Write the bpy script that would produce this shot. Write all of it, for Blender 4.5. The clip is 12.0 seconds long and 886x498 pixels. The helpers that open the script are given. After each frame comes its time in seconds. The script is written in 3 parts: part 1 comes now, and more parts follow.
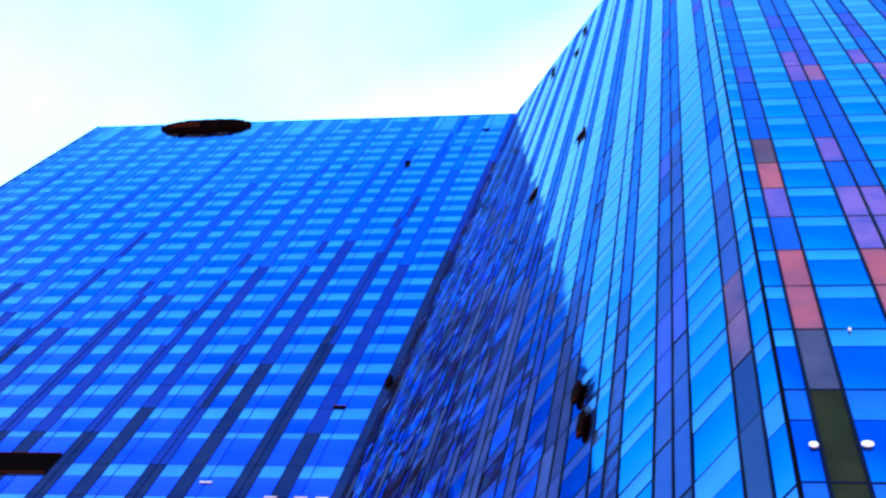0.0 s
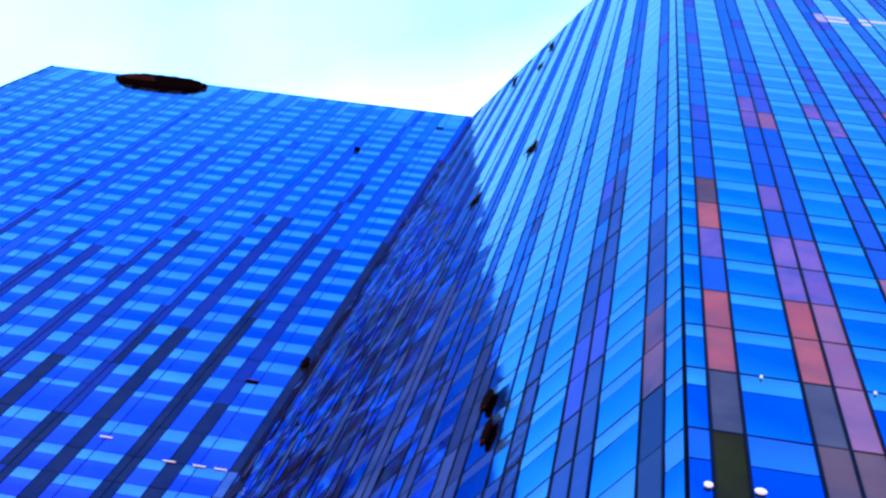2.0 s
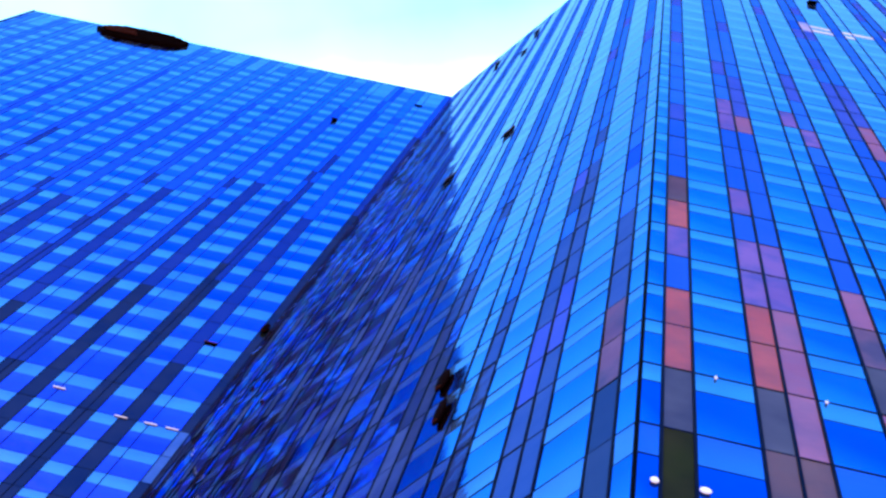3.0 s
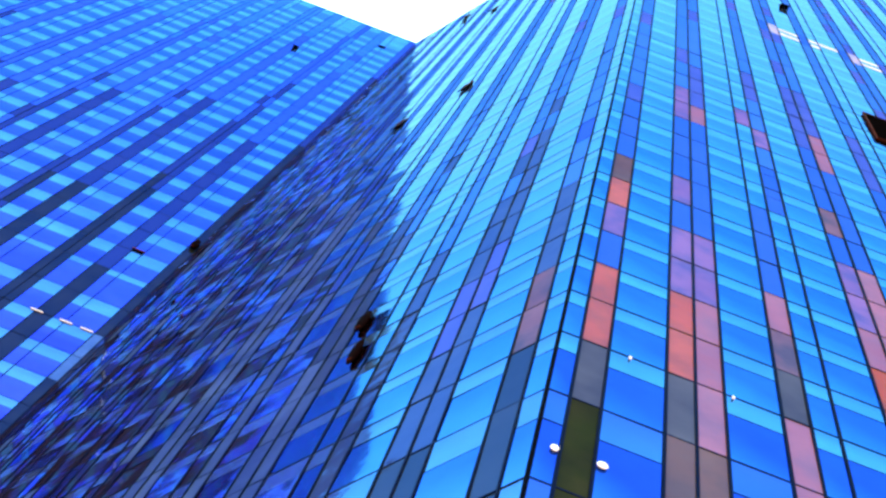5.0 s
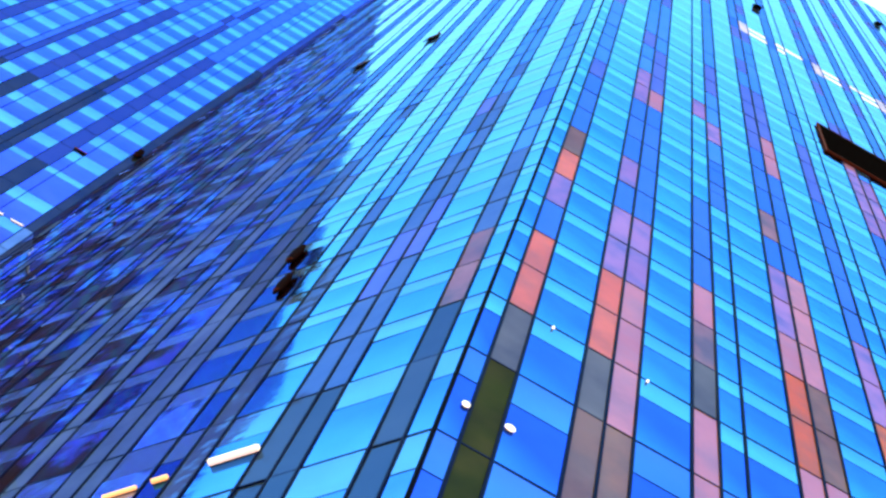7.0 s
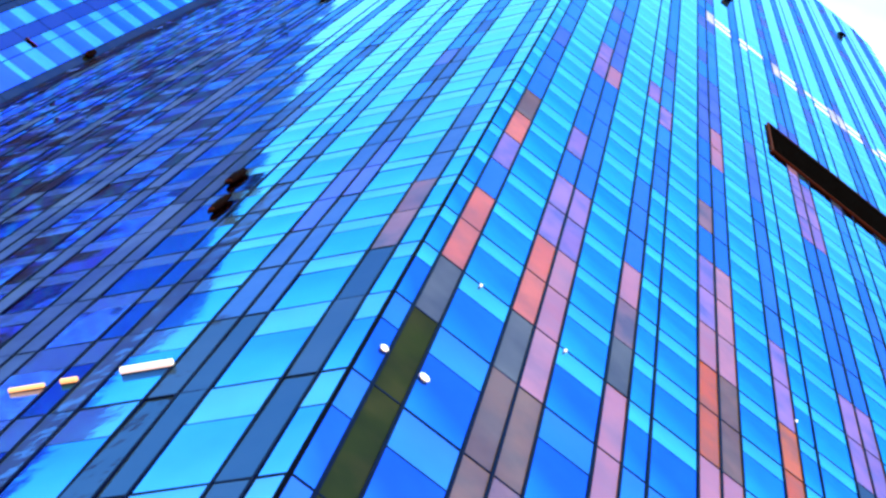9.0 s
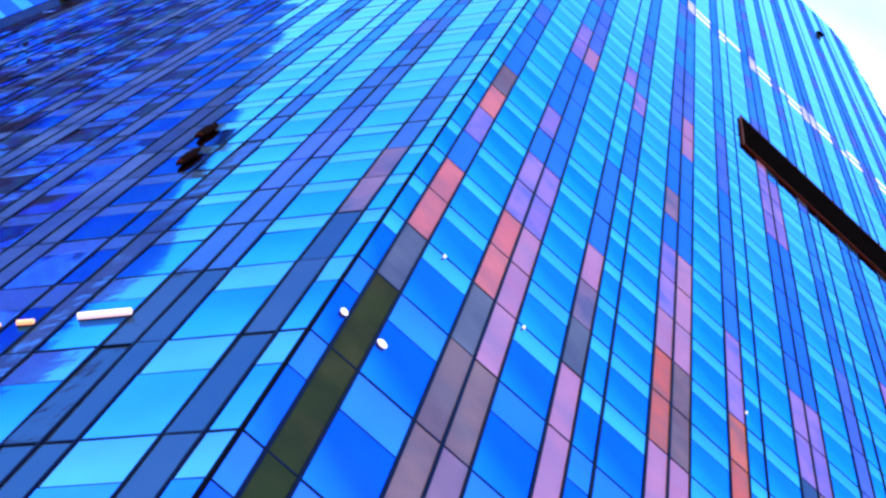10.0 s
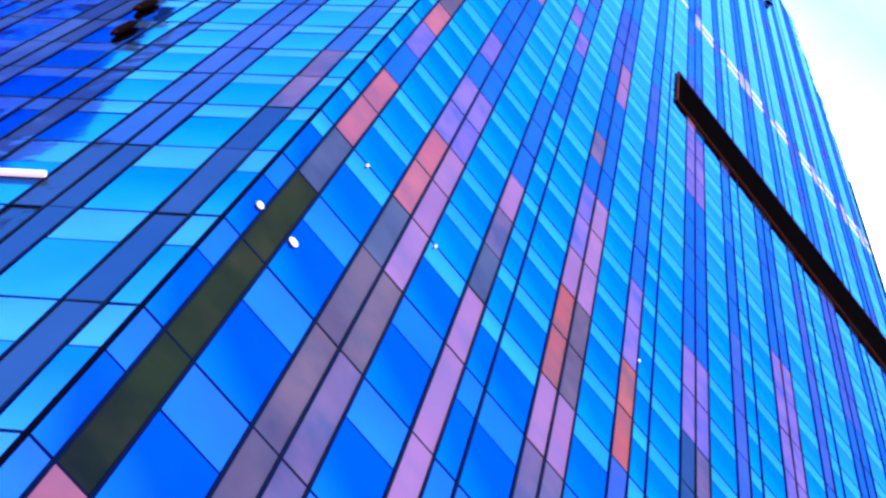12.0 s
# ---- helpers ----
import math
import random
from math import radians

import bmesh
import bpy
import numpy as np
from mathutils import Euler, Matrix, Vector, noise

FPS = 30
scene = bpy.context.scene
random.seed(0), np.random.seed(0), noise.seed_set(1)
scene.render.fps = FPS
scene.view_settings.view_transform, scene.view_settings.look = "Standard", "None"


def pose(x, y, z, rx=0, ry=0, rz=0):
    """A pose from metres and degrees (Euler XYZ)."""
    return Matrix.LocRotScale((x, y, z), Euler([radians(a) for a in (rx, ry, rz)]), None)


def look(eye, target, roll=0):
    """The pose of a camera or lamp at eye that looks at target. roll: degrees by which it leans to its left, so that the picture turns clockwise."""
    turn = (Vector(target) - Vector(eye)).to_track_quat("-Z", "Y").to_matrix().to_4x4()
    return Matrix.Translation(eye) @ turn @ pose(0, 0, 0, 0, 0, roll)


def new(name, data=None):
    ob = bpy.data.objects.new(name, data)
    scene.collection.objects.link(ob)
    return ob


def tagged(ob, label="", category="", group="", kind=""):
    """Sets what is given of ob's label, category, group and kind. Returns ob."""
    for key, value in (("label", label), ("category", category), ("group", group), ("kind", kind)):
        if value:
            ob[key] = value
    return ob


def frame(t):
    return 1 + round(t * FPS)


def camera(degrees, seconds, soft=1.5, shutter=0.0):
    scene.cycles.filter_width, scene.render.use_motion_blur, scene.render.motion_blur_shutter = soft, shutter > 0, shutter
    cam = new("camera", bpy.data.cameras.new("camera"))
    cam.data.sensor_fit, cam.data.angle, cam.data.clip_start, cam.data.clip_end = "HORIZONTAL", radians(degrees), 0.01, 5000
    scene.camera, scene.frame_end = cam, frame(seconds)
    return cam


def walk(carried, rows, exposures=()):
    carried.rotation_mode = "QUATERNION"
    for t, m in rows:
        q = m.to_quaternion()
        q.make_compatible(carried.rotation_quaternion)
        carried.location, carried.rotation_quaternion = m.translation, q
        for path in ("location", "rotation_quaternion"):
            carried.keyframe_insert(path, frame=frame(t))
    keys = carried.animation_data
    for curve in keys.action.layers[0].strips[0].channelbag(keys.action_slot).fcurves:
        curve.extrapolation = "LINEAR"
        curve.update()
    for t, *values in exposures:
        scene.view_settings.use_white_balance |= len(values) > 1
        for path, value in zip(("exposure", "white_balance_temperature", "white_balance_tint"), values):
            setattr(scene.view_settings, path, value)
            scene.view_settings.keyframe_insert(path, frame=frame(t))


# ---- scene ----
# A folded glass tower seen from its foot: three facades (R, L, M) of one building, a plaza below.
cam = camera(36.0, 12.0, soft=2.6)
ROWS = [
    (0, -2.820, -16.129, 1.600, 160.91, -8.86, 4.01),
    (0.5, -2.776, -16.112, 1.642, 161.49, -8.91, 1.94),
    (1, -2.729, -16.093, 1.677, 161.87, -8.95, -0.29),
    (1.5, -2.684, -16.076, 1.702, 162.08, -9.00, -2.57),
    (2, -2.644, -16.060, 1.715, 162.15, -9.06, -5.02),
    (2.5, -2.612, -16.047, 1.718, 162.13, -9.14, -7.46),
    (4.5, -2.515, -16.007, 1.684, 161.55, -9.40, -16.81),
    (5, -2.493, -15.997, 1.668, 161.39, -9.46, -19.06),
    (5.5, -2.471, -15.987, 1.646, 161.24, -9.56, -21.33),
    (6, -2.452, -15.978, 1.621, 161.11, -9.62, -23.56),
    (6.5, -2.438, -15.969, 1.596, 160.99, -9.69, -25.75),
    (7, -2.429, -15.961, 1.570, 160.86, -9.79, -28.03),
    (9, -2.413, -15.933, 1.455, 160.24, -9.96, -36.74),
    (9.5, -2.409, -15.928, 1.417, 160.04, -9.96, -38.84),
    (10, -2.404, -15.922, 1.368, 159.79, -9.96, -41.14),
    (10.5, -2.396, -15.918, 1.311, 159.46, -9.91, -43.30),
    (11, -2.382, -15.916, 1.252, 159.05, -9.91, -45.67),
    (11.5, -2.361, -15.922, 1.194, 158.52, -9.76, -47.78),
    (12, -2.335, -15.931, 1.137, 157.89, -9.70, -50.12),
]
EXPOSURES = [(0, -0.3, 5500, 35), (2.5, -0.52, 5600, 42), (4.3, -0.55, 5950, 44), (5.0, 0.06, 7150, 13), (6.0, 0.3, 7900, 5), (7.2, 0.42, 7700, 4), (8.8, 0.52, 7150, 3), (9.5, 0.48, 6550, 11), (10.5, 0.15, 5600, 36), (12.0, 0.2, 5550, 35)]
walk(cam, [(t, pose(x, y, z, rx, ry, rz)) for t, x, y, z, rx, ry, rz in ROWS], EXPOSURES)

# ---- daylight ----
SUN_EL, SUN_AZ = 42.0, -50.0      # behind the tower, high
world = bpy.data.worlds.new("sky")
scene.world = world
world.use_nodes = True
wn, wl = world.node_tree.nodes, world.node_tree.links
wn.clear()
sky = wn.new("ShaderNodeTexSky")
sky.sky_type, sky.sun_disc = "NISHITA", False
sky.sun_elevation, sky.sun_rotation = radians(SUN_EL), radians(SUN_AZ)
sky.air_density, sky.dust_density, sky.ozone_density = 1.0, 3.0, 1.5
coord = wn.new("ShaderNodeTexCoord")
cloud = wn.new("ShaderNodeTexNoise")
cloud.inputs["Scale"].default_value, cloud.inputs["Detail"].default_value = 3.2, 6.0
wl.new(coord.outputs["Generated"], cloud.inputs["Vector"])
ramp = wn.new("ShaderNodeValToRGB")
ramp.color_ramp.elements[0].position, ramp.color_ramp.elements[1].position = 0.36, 0.66
# the veil thickens away from the zenith and in a bank of cloud to the north-east
axes, thick, total = wn.new("ShaderNodeSeparateXYZ"), wn.new("ShaderNodeMapRange"), wn.new("ShaderNodeMath")
wl.new(coord.outputs["Generated"], axes.inputs["Vector"])
wl.new(axes.outputs["Z"], thick.inputs["Value"])
thick.inputs["From Min"].default_value, thick.inputs["From Max"].default_value = 0.84, 0.93
thick.inputs["To Min"].default_value, thick.inputs["To Max"].default_value = 0.12, -0.04
wl.new(cloud.outputs["Fac"], total.inputs[0])
wl.new(thick.outputs["Result"], total.inputs[1])
bank, more = wn.new("ShaderNodeMapRange"), wn.new("ShaderNodeMath")
slope = wn.new("ShaderNodeVectorMath")
slope.operation = "DOT_PRODUCT"
slope.inputs[1].default_value = (1.0, 3.0, 0.0)
wl.new(coord.outputs["Generated"], slope.inputs[0])
wl.new(slope.outputs["Value"], bank.inputs["Value"])
bank.inputs["From Min"].default_value, bank.inputs["From Max"].default_value = 0.36, 0.60
bank.inputs["To Max"].default_value = 0.42
wl.new(total.outputs["Value"], more.inputs[0])
wl.new(bank.outputs["Result"], more.inputs[1])
wl.new(more.outputs["Value"], ramp.inputs["Fac"])
ramp.color_ramp.elements[0].color = (2.1, 8.4, 12.6, 1)      # thin cyan veil
ramp.color_ramp.elements[1].color = (4.0, 10.3, 13.0, 1)      # white cloud
ramp.color_ramp.elements.new(0.95).color = (10.5, 12.2, 13.0, 1)      # thick white bank
veil = wn.new("ShaderNodeMix")
veil.data_type = "RGBA"
veil.inputs["Factor"].default_value = 0.88
wl.new(sky.outputs["Color"], veil.inputs[6])
# thin cloud is brighter towards the sun
toward = wn.new("ShaderNodeVectorMath")
toward.operation = "DOT_PRODUCT"
toward.inputs[1].default_value = (math.sin(radians(SUN_AZ)) * math.cos(radians(SUN_EL)), math.cos(radians(SUN_AZ)) * math.cos(radians(SUN_EL)), math.sin(radians(SUN_EL)))
wl.new(coord.outputs["Generated"], toward.inputs[0])
glare = wn.new("ShaderNodeMapRange")
glare.inputs["From Min"].default_value, glare.inputs["From Max"].default_value = 0.35, 0.92
glare.inputs["To Min"].default_value, glare.inputs["To Max"].default_value = 1.15, 1.42
wl.new(toward.outputs["Value"], glare.inputs["Value"])
lifted = wn.new("ShaderNodeVectorMath")
lifted.operation = "SCALE"
wl.new(ramp.outputs["Color"], lifted.inputs[0])
wl.new(glare.outputs["Result"], lifted.inputs["Scale"])
wl.new(lifted.outputs["Vector"], veil.inputs[7])
bg = wn.new("ShaderNodeBackground")
bg.inputs["Strength"].default_value = 0.24
out = wn.new("ShaderNodeOutputWorld")
wl.new(veil.outputs[2], bg.inputs["Color"])
wl.new(bg.outputs["Background"], out.inputs["Surface"])
sun = new("sun", bpy.data.lights.new("sun", "SUN"))
sun.data.energy, sun.data.angle, sun.data.color = 1.2, radians(10), (1.0, 0.95, 0.88)
sun.matrix_world = look((60 * math.sin(radians(SUN_AZ)), 60 * math.cos(radians(SUN_AZ)), 60 * math.tan(radians(SUN_EL))), (0, 0, 0))


# ---- materials ----
def nodes_of(name):
    mat = bpy.data.materials.new(name)
    mat.use_nodes = True
    return mat, mat.node_tree.nodes, mat.node_tree.links, mat.node_tree.nodes["Principled BSDF"]


def piece_random(n, l):
    """A random value for each pane, single or joined."""
    geo, info, add = n.new("ShaderNodeNewGeometry"), n.new("ShaderNodeObjectInfo"), n.new("ShaderNodeMath")
    l.new(geo.outputs["Random Per Island"], add.inputs[0])
    l.new(info.outputs["Random"], add.inputs[1])
    wrap = n.new("ShaderNodeMath")
    wrap.operation = "FRACT"
    l.new(add.outputs[0], wrap.inputs[0])
    return wrap.outputs[0]


def noise_of(n, l, scale, detail=3.0):
    tex, geo = n.new("ShaderNodeTexNoise"), n.new("ShaderNodeNewGeometry")
    l.new(geo.outputs["Position"], tex.inputs["Vector"])
    tex.inputs["Scale"].default_value, tex.inputs["Detail"].default_value = scale, detail
    return tex.outputs["Fac"]


def glass(name, low, high, mirror=1.0, sheen=(0.012, 0.16, 0.85), rough=0.05, wave=0.5, dirt=0.12, glow=0.0, body=None, share=0.0, stain_or_reflection=None, sky_fade=None, ripple=1.2, patch=0.55, onset=(0.42, 0.66), slant=0.0):
    """Coated facade glass: a tint between low and high from pane to pane, patchy dirt, slightly wavy.
    mirror: the coating's share; the rest shows blinds or a dark room behind, and sheen tints the coating there.
    body, share: the backing paint of a mirror pane, and how much of it shows."""
    mat, n, l, b = nodes_of(name)
    mix = n.new("ShaderNodeMix")
    mix.data_type = "RGBA"
    l.new(piece_random(n, l), mix.inputs["Factor"])
    mix.inputs[6].default_value, mix.inputs[7].default_value = (*low, 1), (*high, 1)
    streak = n.new("ShaderNodeMix")
    streak.data_type, streak.blend_type = "RGBA", "MULTIPLY"
    streak.inputs["Factor"].default_value = 1.0
    tone = n.new("ShaderNodeMapRange")
    l.new(noise_of(n, l, 0.35, 5.0), tone.inputs["Value"])
    tone.inputs["From Min"].default_value, tone.inputs["From Max"].default_value = 0.3, 0.7
    tone.inputs["To Min"].default_value, tone.inputs["To Max"].default_value = 1.0 - dirt, 1.0 + dirt
    l.new(mix.outputs[2], streak.inputs[6])
    l.new(tone.outputs["Result"], streak.inputs[7])
    # patches of a second colour: mottled blinds, and the painted reflection near the fold
    if stain_or_reflection:
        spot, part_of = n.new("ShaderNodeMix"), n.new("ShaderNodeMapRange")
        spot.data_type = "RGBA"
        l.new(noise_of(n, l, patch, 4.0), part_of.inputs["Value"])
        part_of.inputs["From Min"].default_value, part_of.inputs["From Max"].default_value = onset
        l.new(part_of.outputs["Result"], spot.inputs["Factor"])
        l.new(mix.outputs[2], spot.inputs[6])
        spot.inputs[7].default_value = (*stain_or_reflection, 1)
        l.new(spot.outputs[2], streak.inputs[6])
    if sky_fade:
        # reflected light painted into the tint, fading across from the pane's lower inner corner
        paint, start, end = sky_fade
        uv, axes, fade, faded = n.new("ShaderNodeUVMap"), n.new("ShaderNodeVectorMath"), n.new("ShaderNodeMapRange"), n.new("ShaderNodeMix")
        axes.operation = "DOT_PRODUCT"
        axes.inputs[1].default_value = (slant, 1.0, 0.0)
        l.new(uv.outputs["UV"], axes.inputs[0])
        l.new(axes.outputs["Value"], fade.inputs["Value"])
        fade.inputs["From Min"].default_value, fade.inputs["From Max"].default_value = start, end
        faded.data_type = "RGBA"
        l.new(fade.outputs["Result"], faded.inputs["Factor"])
        l.new(mix.outputs[2], faded.inputs[6])
        faded.inputs[7].default_value = (*paint, 1)
        l.new(faded.outputs[2], streak.inputs[6])
    coat = n.new("ShaderNodeBsdfAnisotropic")
    if mirror >= 1.0:
        l.new(streak.outputs[2], coat.inputs["Color"])
    else:
        coat.inputs["Color"].default_value = (*sheen, 1)
    l.new(streak.outputs[2], b.inputs["Base Color"])
    if mirror >= 1.0:
        b.inputs["Metallic"].default_value, b.inputs["Roughness"].default_value = 1.0, 0.04
        b.inputs["Specular Tint"].default_value = (0.32, 0.65, 0.72, 1)
    else:
        b.inputs["Specular IOR Level"].default_value, b.inputs["Roughness"].default_value = 0.0, 0.5
    # glow added to brighten the pane's own colour; no lamp stands behind it
    if glow:
        l.new(streak.outputs[2], b.inputs["Emission Color"])
        b.inputs["Emission Strength"].default_value = glow
    grain = n.new("ShaderNodeMapRange")
    l.new(noise_of(n, l, 2.5, 4.0), grain.inputs["Value"])
    grain.inputs["To Min"].default_value, grain.inputs["To Max"].default_value = rough * 0.5, rough * 1.5
    l.new(grain.outputs["Result"], coat.inputs["Roughness"])
    if wave:
        bump = n.new("ShaderNodeBump")
        bump.inputs["Strength"].default_value, bump.inputs["Distance"].default_value = wave, 0.04
        l.new(noise_of(n, l, ripple, 2.0), bump.inputs["Height"])
        l.new(bump.outputs["Normal"], coat.inputs["Normal"])
        if mirror >= 1.0:
            l.new(bump.outputs["Normal"], b.inputs["Normal"])
    both = n.new("ShaderNodeMixShader")
    both.inputs["Fac"].default_value = 0.35 if mirror >= 1.0 else mirror
    l.new(b.outputs["BSDF"], both.inputs[1])
    l.new(coat.outputs["BSDF"], both.inputs[2])
    last = both
    if body:
        under, last = n.new("ShaderNodeBsdfDiffuse"), n.new("ShaderNodeMixShader")
        under.inputs["Color"].default_value = (*body, 1)
        last.inputs["Fac"].default_value = share
        l.new(both.outputs["Shader"], last.inputs[1])
        l.new(under.outputs["BSDF"], last.inputs[2])
    l.new(last.outputs["Shader"], n["Material Output"].inputs["Surface"])
    return mat


def plain(name, color, rough=0.5, metallic=0.0, spread=0.25, scale=1.5, shine=0.5):
    mat, n, l, b = nodes_of(name)
    tone = n.new("ShaderNodeMapRange")
    l.new(noise_of(n, l, scale, 6.0), tone.inputs["Value"])
    tone.inputs["To Min"].default_value, tone.inputs["To Max"].default_value = 1 - spread, 1 + spread
    mul = n.new("ShaderNodeMix")
    mul.data_type, mul.blend_type = "RGBA", "MULTIPLY"
    mul.inputs["Factor"].default_value = 1.0
    mul.inputs[6].default_value = (*color, 1)
    l.new(tone.outputs["Result"], mul.inputs[7])
    l.new(mul.outputs[2], b.inputs["Base Color"])
    b.inputs["Roughness"].default_value, b.inputs["Metallic"].default_value = rough, metallic
    b.inputs["Specular IOR Level"].default_value = shine
    return mat


def lit(name, color, strength):
    mat, n, l, b = nodes_of(name)
    b.inputs["Base Color"].default_value = (*color, 1)
    b.inputs["Emission Color"].default_value, b.inputs["Emission Strength"].default_value = (*color, 1), strength
    return mat


VISION = glass("deep blue coated glass", (0.022, 0.076, 0.50), (0.032, 0.108, 0.54), wave=0.4, body=(0.07, 0.014, 0.012), share=0.07, sky_fade=((0.045, 0.190, 0.54), 0.75, -0.15), slant=0.3)
SPANDREL = glass("pale blue spandrel glass", (0.048, 0.215, 0.54), (0.070, 0.285, 0.57), wave=0.4, body=(0.17, 0.085, 0.075), share=0.16, sky_fade=((0.045, 0.165, 0.53), 0.3, 1.3))
FOLD_VISION = glass("pale blue mirror glass", (0.027, 0.085, 0.47), (0.046, 0.124, 0.51), wave=0.06, body=(0.10, 0.014, 0.010), share=0.08, sky_fade=((0.060, 0.165, 0.54), 0.8, -0.1), ripple=1.2)
# the dark patches in these panes are painted: facade M's mirrored image
PAINTED_MIRROR = glass("wavy mirror glass with painted violet reflection patches", (0.26, 0.31, 0.94), (0.46, 0.48, 1.0), wave=0.36, body=(0.13, 0.020, 0.040), share=0.10, ripple=0.42, stain_or_reflection=(0.05, 0.018, 0.18), patch=0.42, onset=(0.50, 0.60))
PAINTED_DARK_MIRROR = glass("wavy mirror glass before dark brown rooms", (0.09, 0.09, 0.52), (0.23, 0.21, 0.80), wave=0.30, body=(0.115, 0.026, 0.026), share=0.24, ripple=0.34, stain_or_reflection=(0.002, 0.0006, 0.0006), patch=0.34, onset=(0.41, 0.47))
GREY = glass("cool grey unlit glass", (0.135, 0.075, 0.066), (0.185, 0.098, 0.084), mirror=0.12, sheen=(0.03, 0.10, 0.42), dirt=0.3)
STRIP = glass("smooth grey blue strip glass", (0.09, 0.080, 0.11), (0.14, 0.115, 0.15), mirror=0.34, sheen=(0.08, 0.17, 0.62), dirt=0.3)
DIM = glass("dim lilac tinted glass", (0.14, 0.066, 0.078), (0.20, 0.088, 0.10), mirror=0.54, sheen=(0.035, 0.095, 0.50), dirt=0.2)
PAINTED_MIRROR_HEADS = glass("wavy grey blue spandrel glass facing the fold", (0.15, 0.20, 0.60), (0.30, 0.34, 0.86), wave=0.35, body=(0.105, 0.076, 0.125), share=0.42, ripple=0.5)
FOLD_SPANDREL = glass("pale cyan spandrel glass", (0.056, 0.175, 0.51), (0.072, 0.220, 0.54), wave=0.08, body=(0.20, 0.13, 0.13), share=0.26, sky_fade=((0.045, 0.140, 0.53), 0.3, 1.3), ripple=1.3)
FOLD_TINT = glass("slate blue tinted glass", (0.060, 0.050, 0.052), (0.10, 0.075, 0.076), mirror=0.42, sheen=(0.030, 0.104, 0.40), dirt=0.25)
FOLD_TINT_HIGH = glass("navy tinted glass", (0.06, 0.055, 0.065), (0.10, 0.08, 0.085), mirror=0.66, sheen=(0.034, 0.150, 0.58), dirt=0.25)
DEEP = glass("ultramarine coated glass", (0.042, 0.042, 0.52), (0.056, 0.062, 0.56), wave=0.5, body=(0.05, 0.010, 0.012), share=0.07, sky_fade=((0.066, 0.080, 0.56), 0.5, 1.3))
DEEP_SPANDREL = glass("pale ultramarine spandrel glass", (0.066, 0.185, 0.55), (0.090, 0.250, 0.59), wave=0.4, body=(0.17, 0.085, 0.075), share=0.16, sky_fade=((0.065, 0.150, 0.55), 0.35, 1.4))
LOW_VISION = glass("deep blue glass of the low storeys", (0.016, 0.050, 0.46), (0.024, 0.072, 0.50), wave=0.4, body=(0.07, 0.014, 0.012), share=0.07, sky_fade=((0.030, 0.135, 0.52), 0.65, -0.15), slant=0.35)
LOW_SPANDREL = glass("blue spandrel glass of the low storeys", (0.028, 0.105, 0.48), (0.038, 0.138, 0.51), wave=0.4, body=(0.15, 0.075, 0.07), share=0.14, sky_fade=((0.040, 0.092, 0.52), 0.15, 1.25))
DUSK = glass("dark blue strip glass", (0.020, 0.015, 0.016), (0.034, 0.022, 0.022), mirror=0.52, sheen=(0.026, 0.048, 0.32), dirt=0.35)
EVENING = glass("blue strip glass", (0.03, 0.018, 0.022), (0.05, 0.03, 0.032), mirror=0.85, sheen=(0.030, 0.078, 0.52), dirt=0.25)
PALE = glass("glowing pale pink panes of a painted reflection streak", (0.85, 0.34, 0.38), (0.95, 0.46, 0.48), mirror=0.25, sheen=(0.05, 0.15, 0.5), glow=0.2, stain_or_reflection=(0.5, 0.32, 0.42))
VIOLET = glass("grey violet tinted glass", (0.055, 0.050, 0.060), (0.095, 0.075, 0.08), mirror=0.66, sheen=(0.016, 0.105, 0.52), dirt=0.2)
# the small glow in these blinds is added to lift their colour
PINK = glass("salmon blinds behind glass with added glow", (0.72, 0.080, 0.020), (0.80, 0.112, 0.040), mirror=0.08, glow=0.06, stain_or_reflection=(0.58, 0.095, 0.04))
FLUSH = glass("pale rose blinds behind glass", (0.60, 0.110, 0.076), (0.70, 0.145, 0.11), mirror=0.22, sheen=(0.05, 0.12, 0.52), glow=0.07, stain_or_reflection=(0.50, 0.125, 0.10))
MAUVE = glass("mauve grey half-drawn blinds behind glass", (0.32, 0.090, 0.068), (0.42, 0.118, 0.09), mirror=0.18, sheen=(0.03, 0.09, 0.42), dirt=0.25, stain_or_reflection=(0.20, 0.085, 0.07))
LILAC = glass("lilac blinds behind glass", (0.48, 0.105, 0.13), (0.62, 0.15, 0.18), mirror=0.40, sheen=(0.04, 0.09, 0.45), glow=0.05, stain_or_reflection=(0.28, 0.10, 0.14))
ORANGE = glass("orange brown blinds behind glass with added glow", (0.66, 0.075, 0.012), (0.76, 0.11, 0.022), mirror=0.06, glow=0.07, stain_or_reflection=(0.40, 0.08, 0.03))
SLATE = glass("grey brown unlit glass", (0.22, 0.070, 0.036), (0.32, 0.095, 0.050), mirror=0.06, dirt=0.3, stain_or_reflection=(0.20, 0.075, 0.045))
OLIVE = glass("dark olive glass", (0.026, 0.020, 0.0008), (0.04, 0.028, 0.0012), mirror=0.01, dirt=0.4, stain_or_reflection=(0.055, 0.03, 0.004))
WHITE = glass("glowing white panes of a painted reflection streak", (1.0, 0.50, 0.42), (1.0, 0.66, 0.55), mirror=0.10, glow=0.38, stain_or_reflection=(0.8, 0.45, 0.45))
STEEL = glass("steel blue unlit glass", (0.05, 0.04, 0.045), (0.09, 0.062, 0.062), mirror=0.42, sheen=(0.012, 0.064, 0.21))
DIM_MIRROR = glass("blackish olive glass with dim reflection painted in", (0.020, 0.013, 0.007), (0.034, 0.020, 0.010), mirror=0.30, sheen=(0.016, 0.044, 0.20), dirt=0.4)
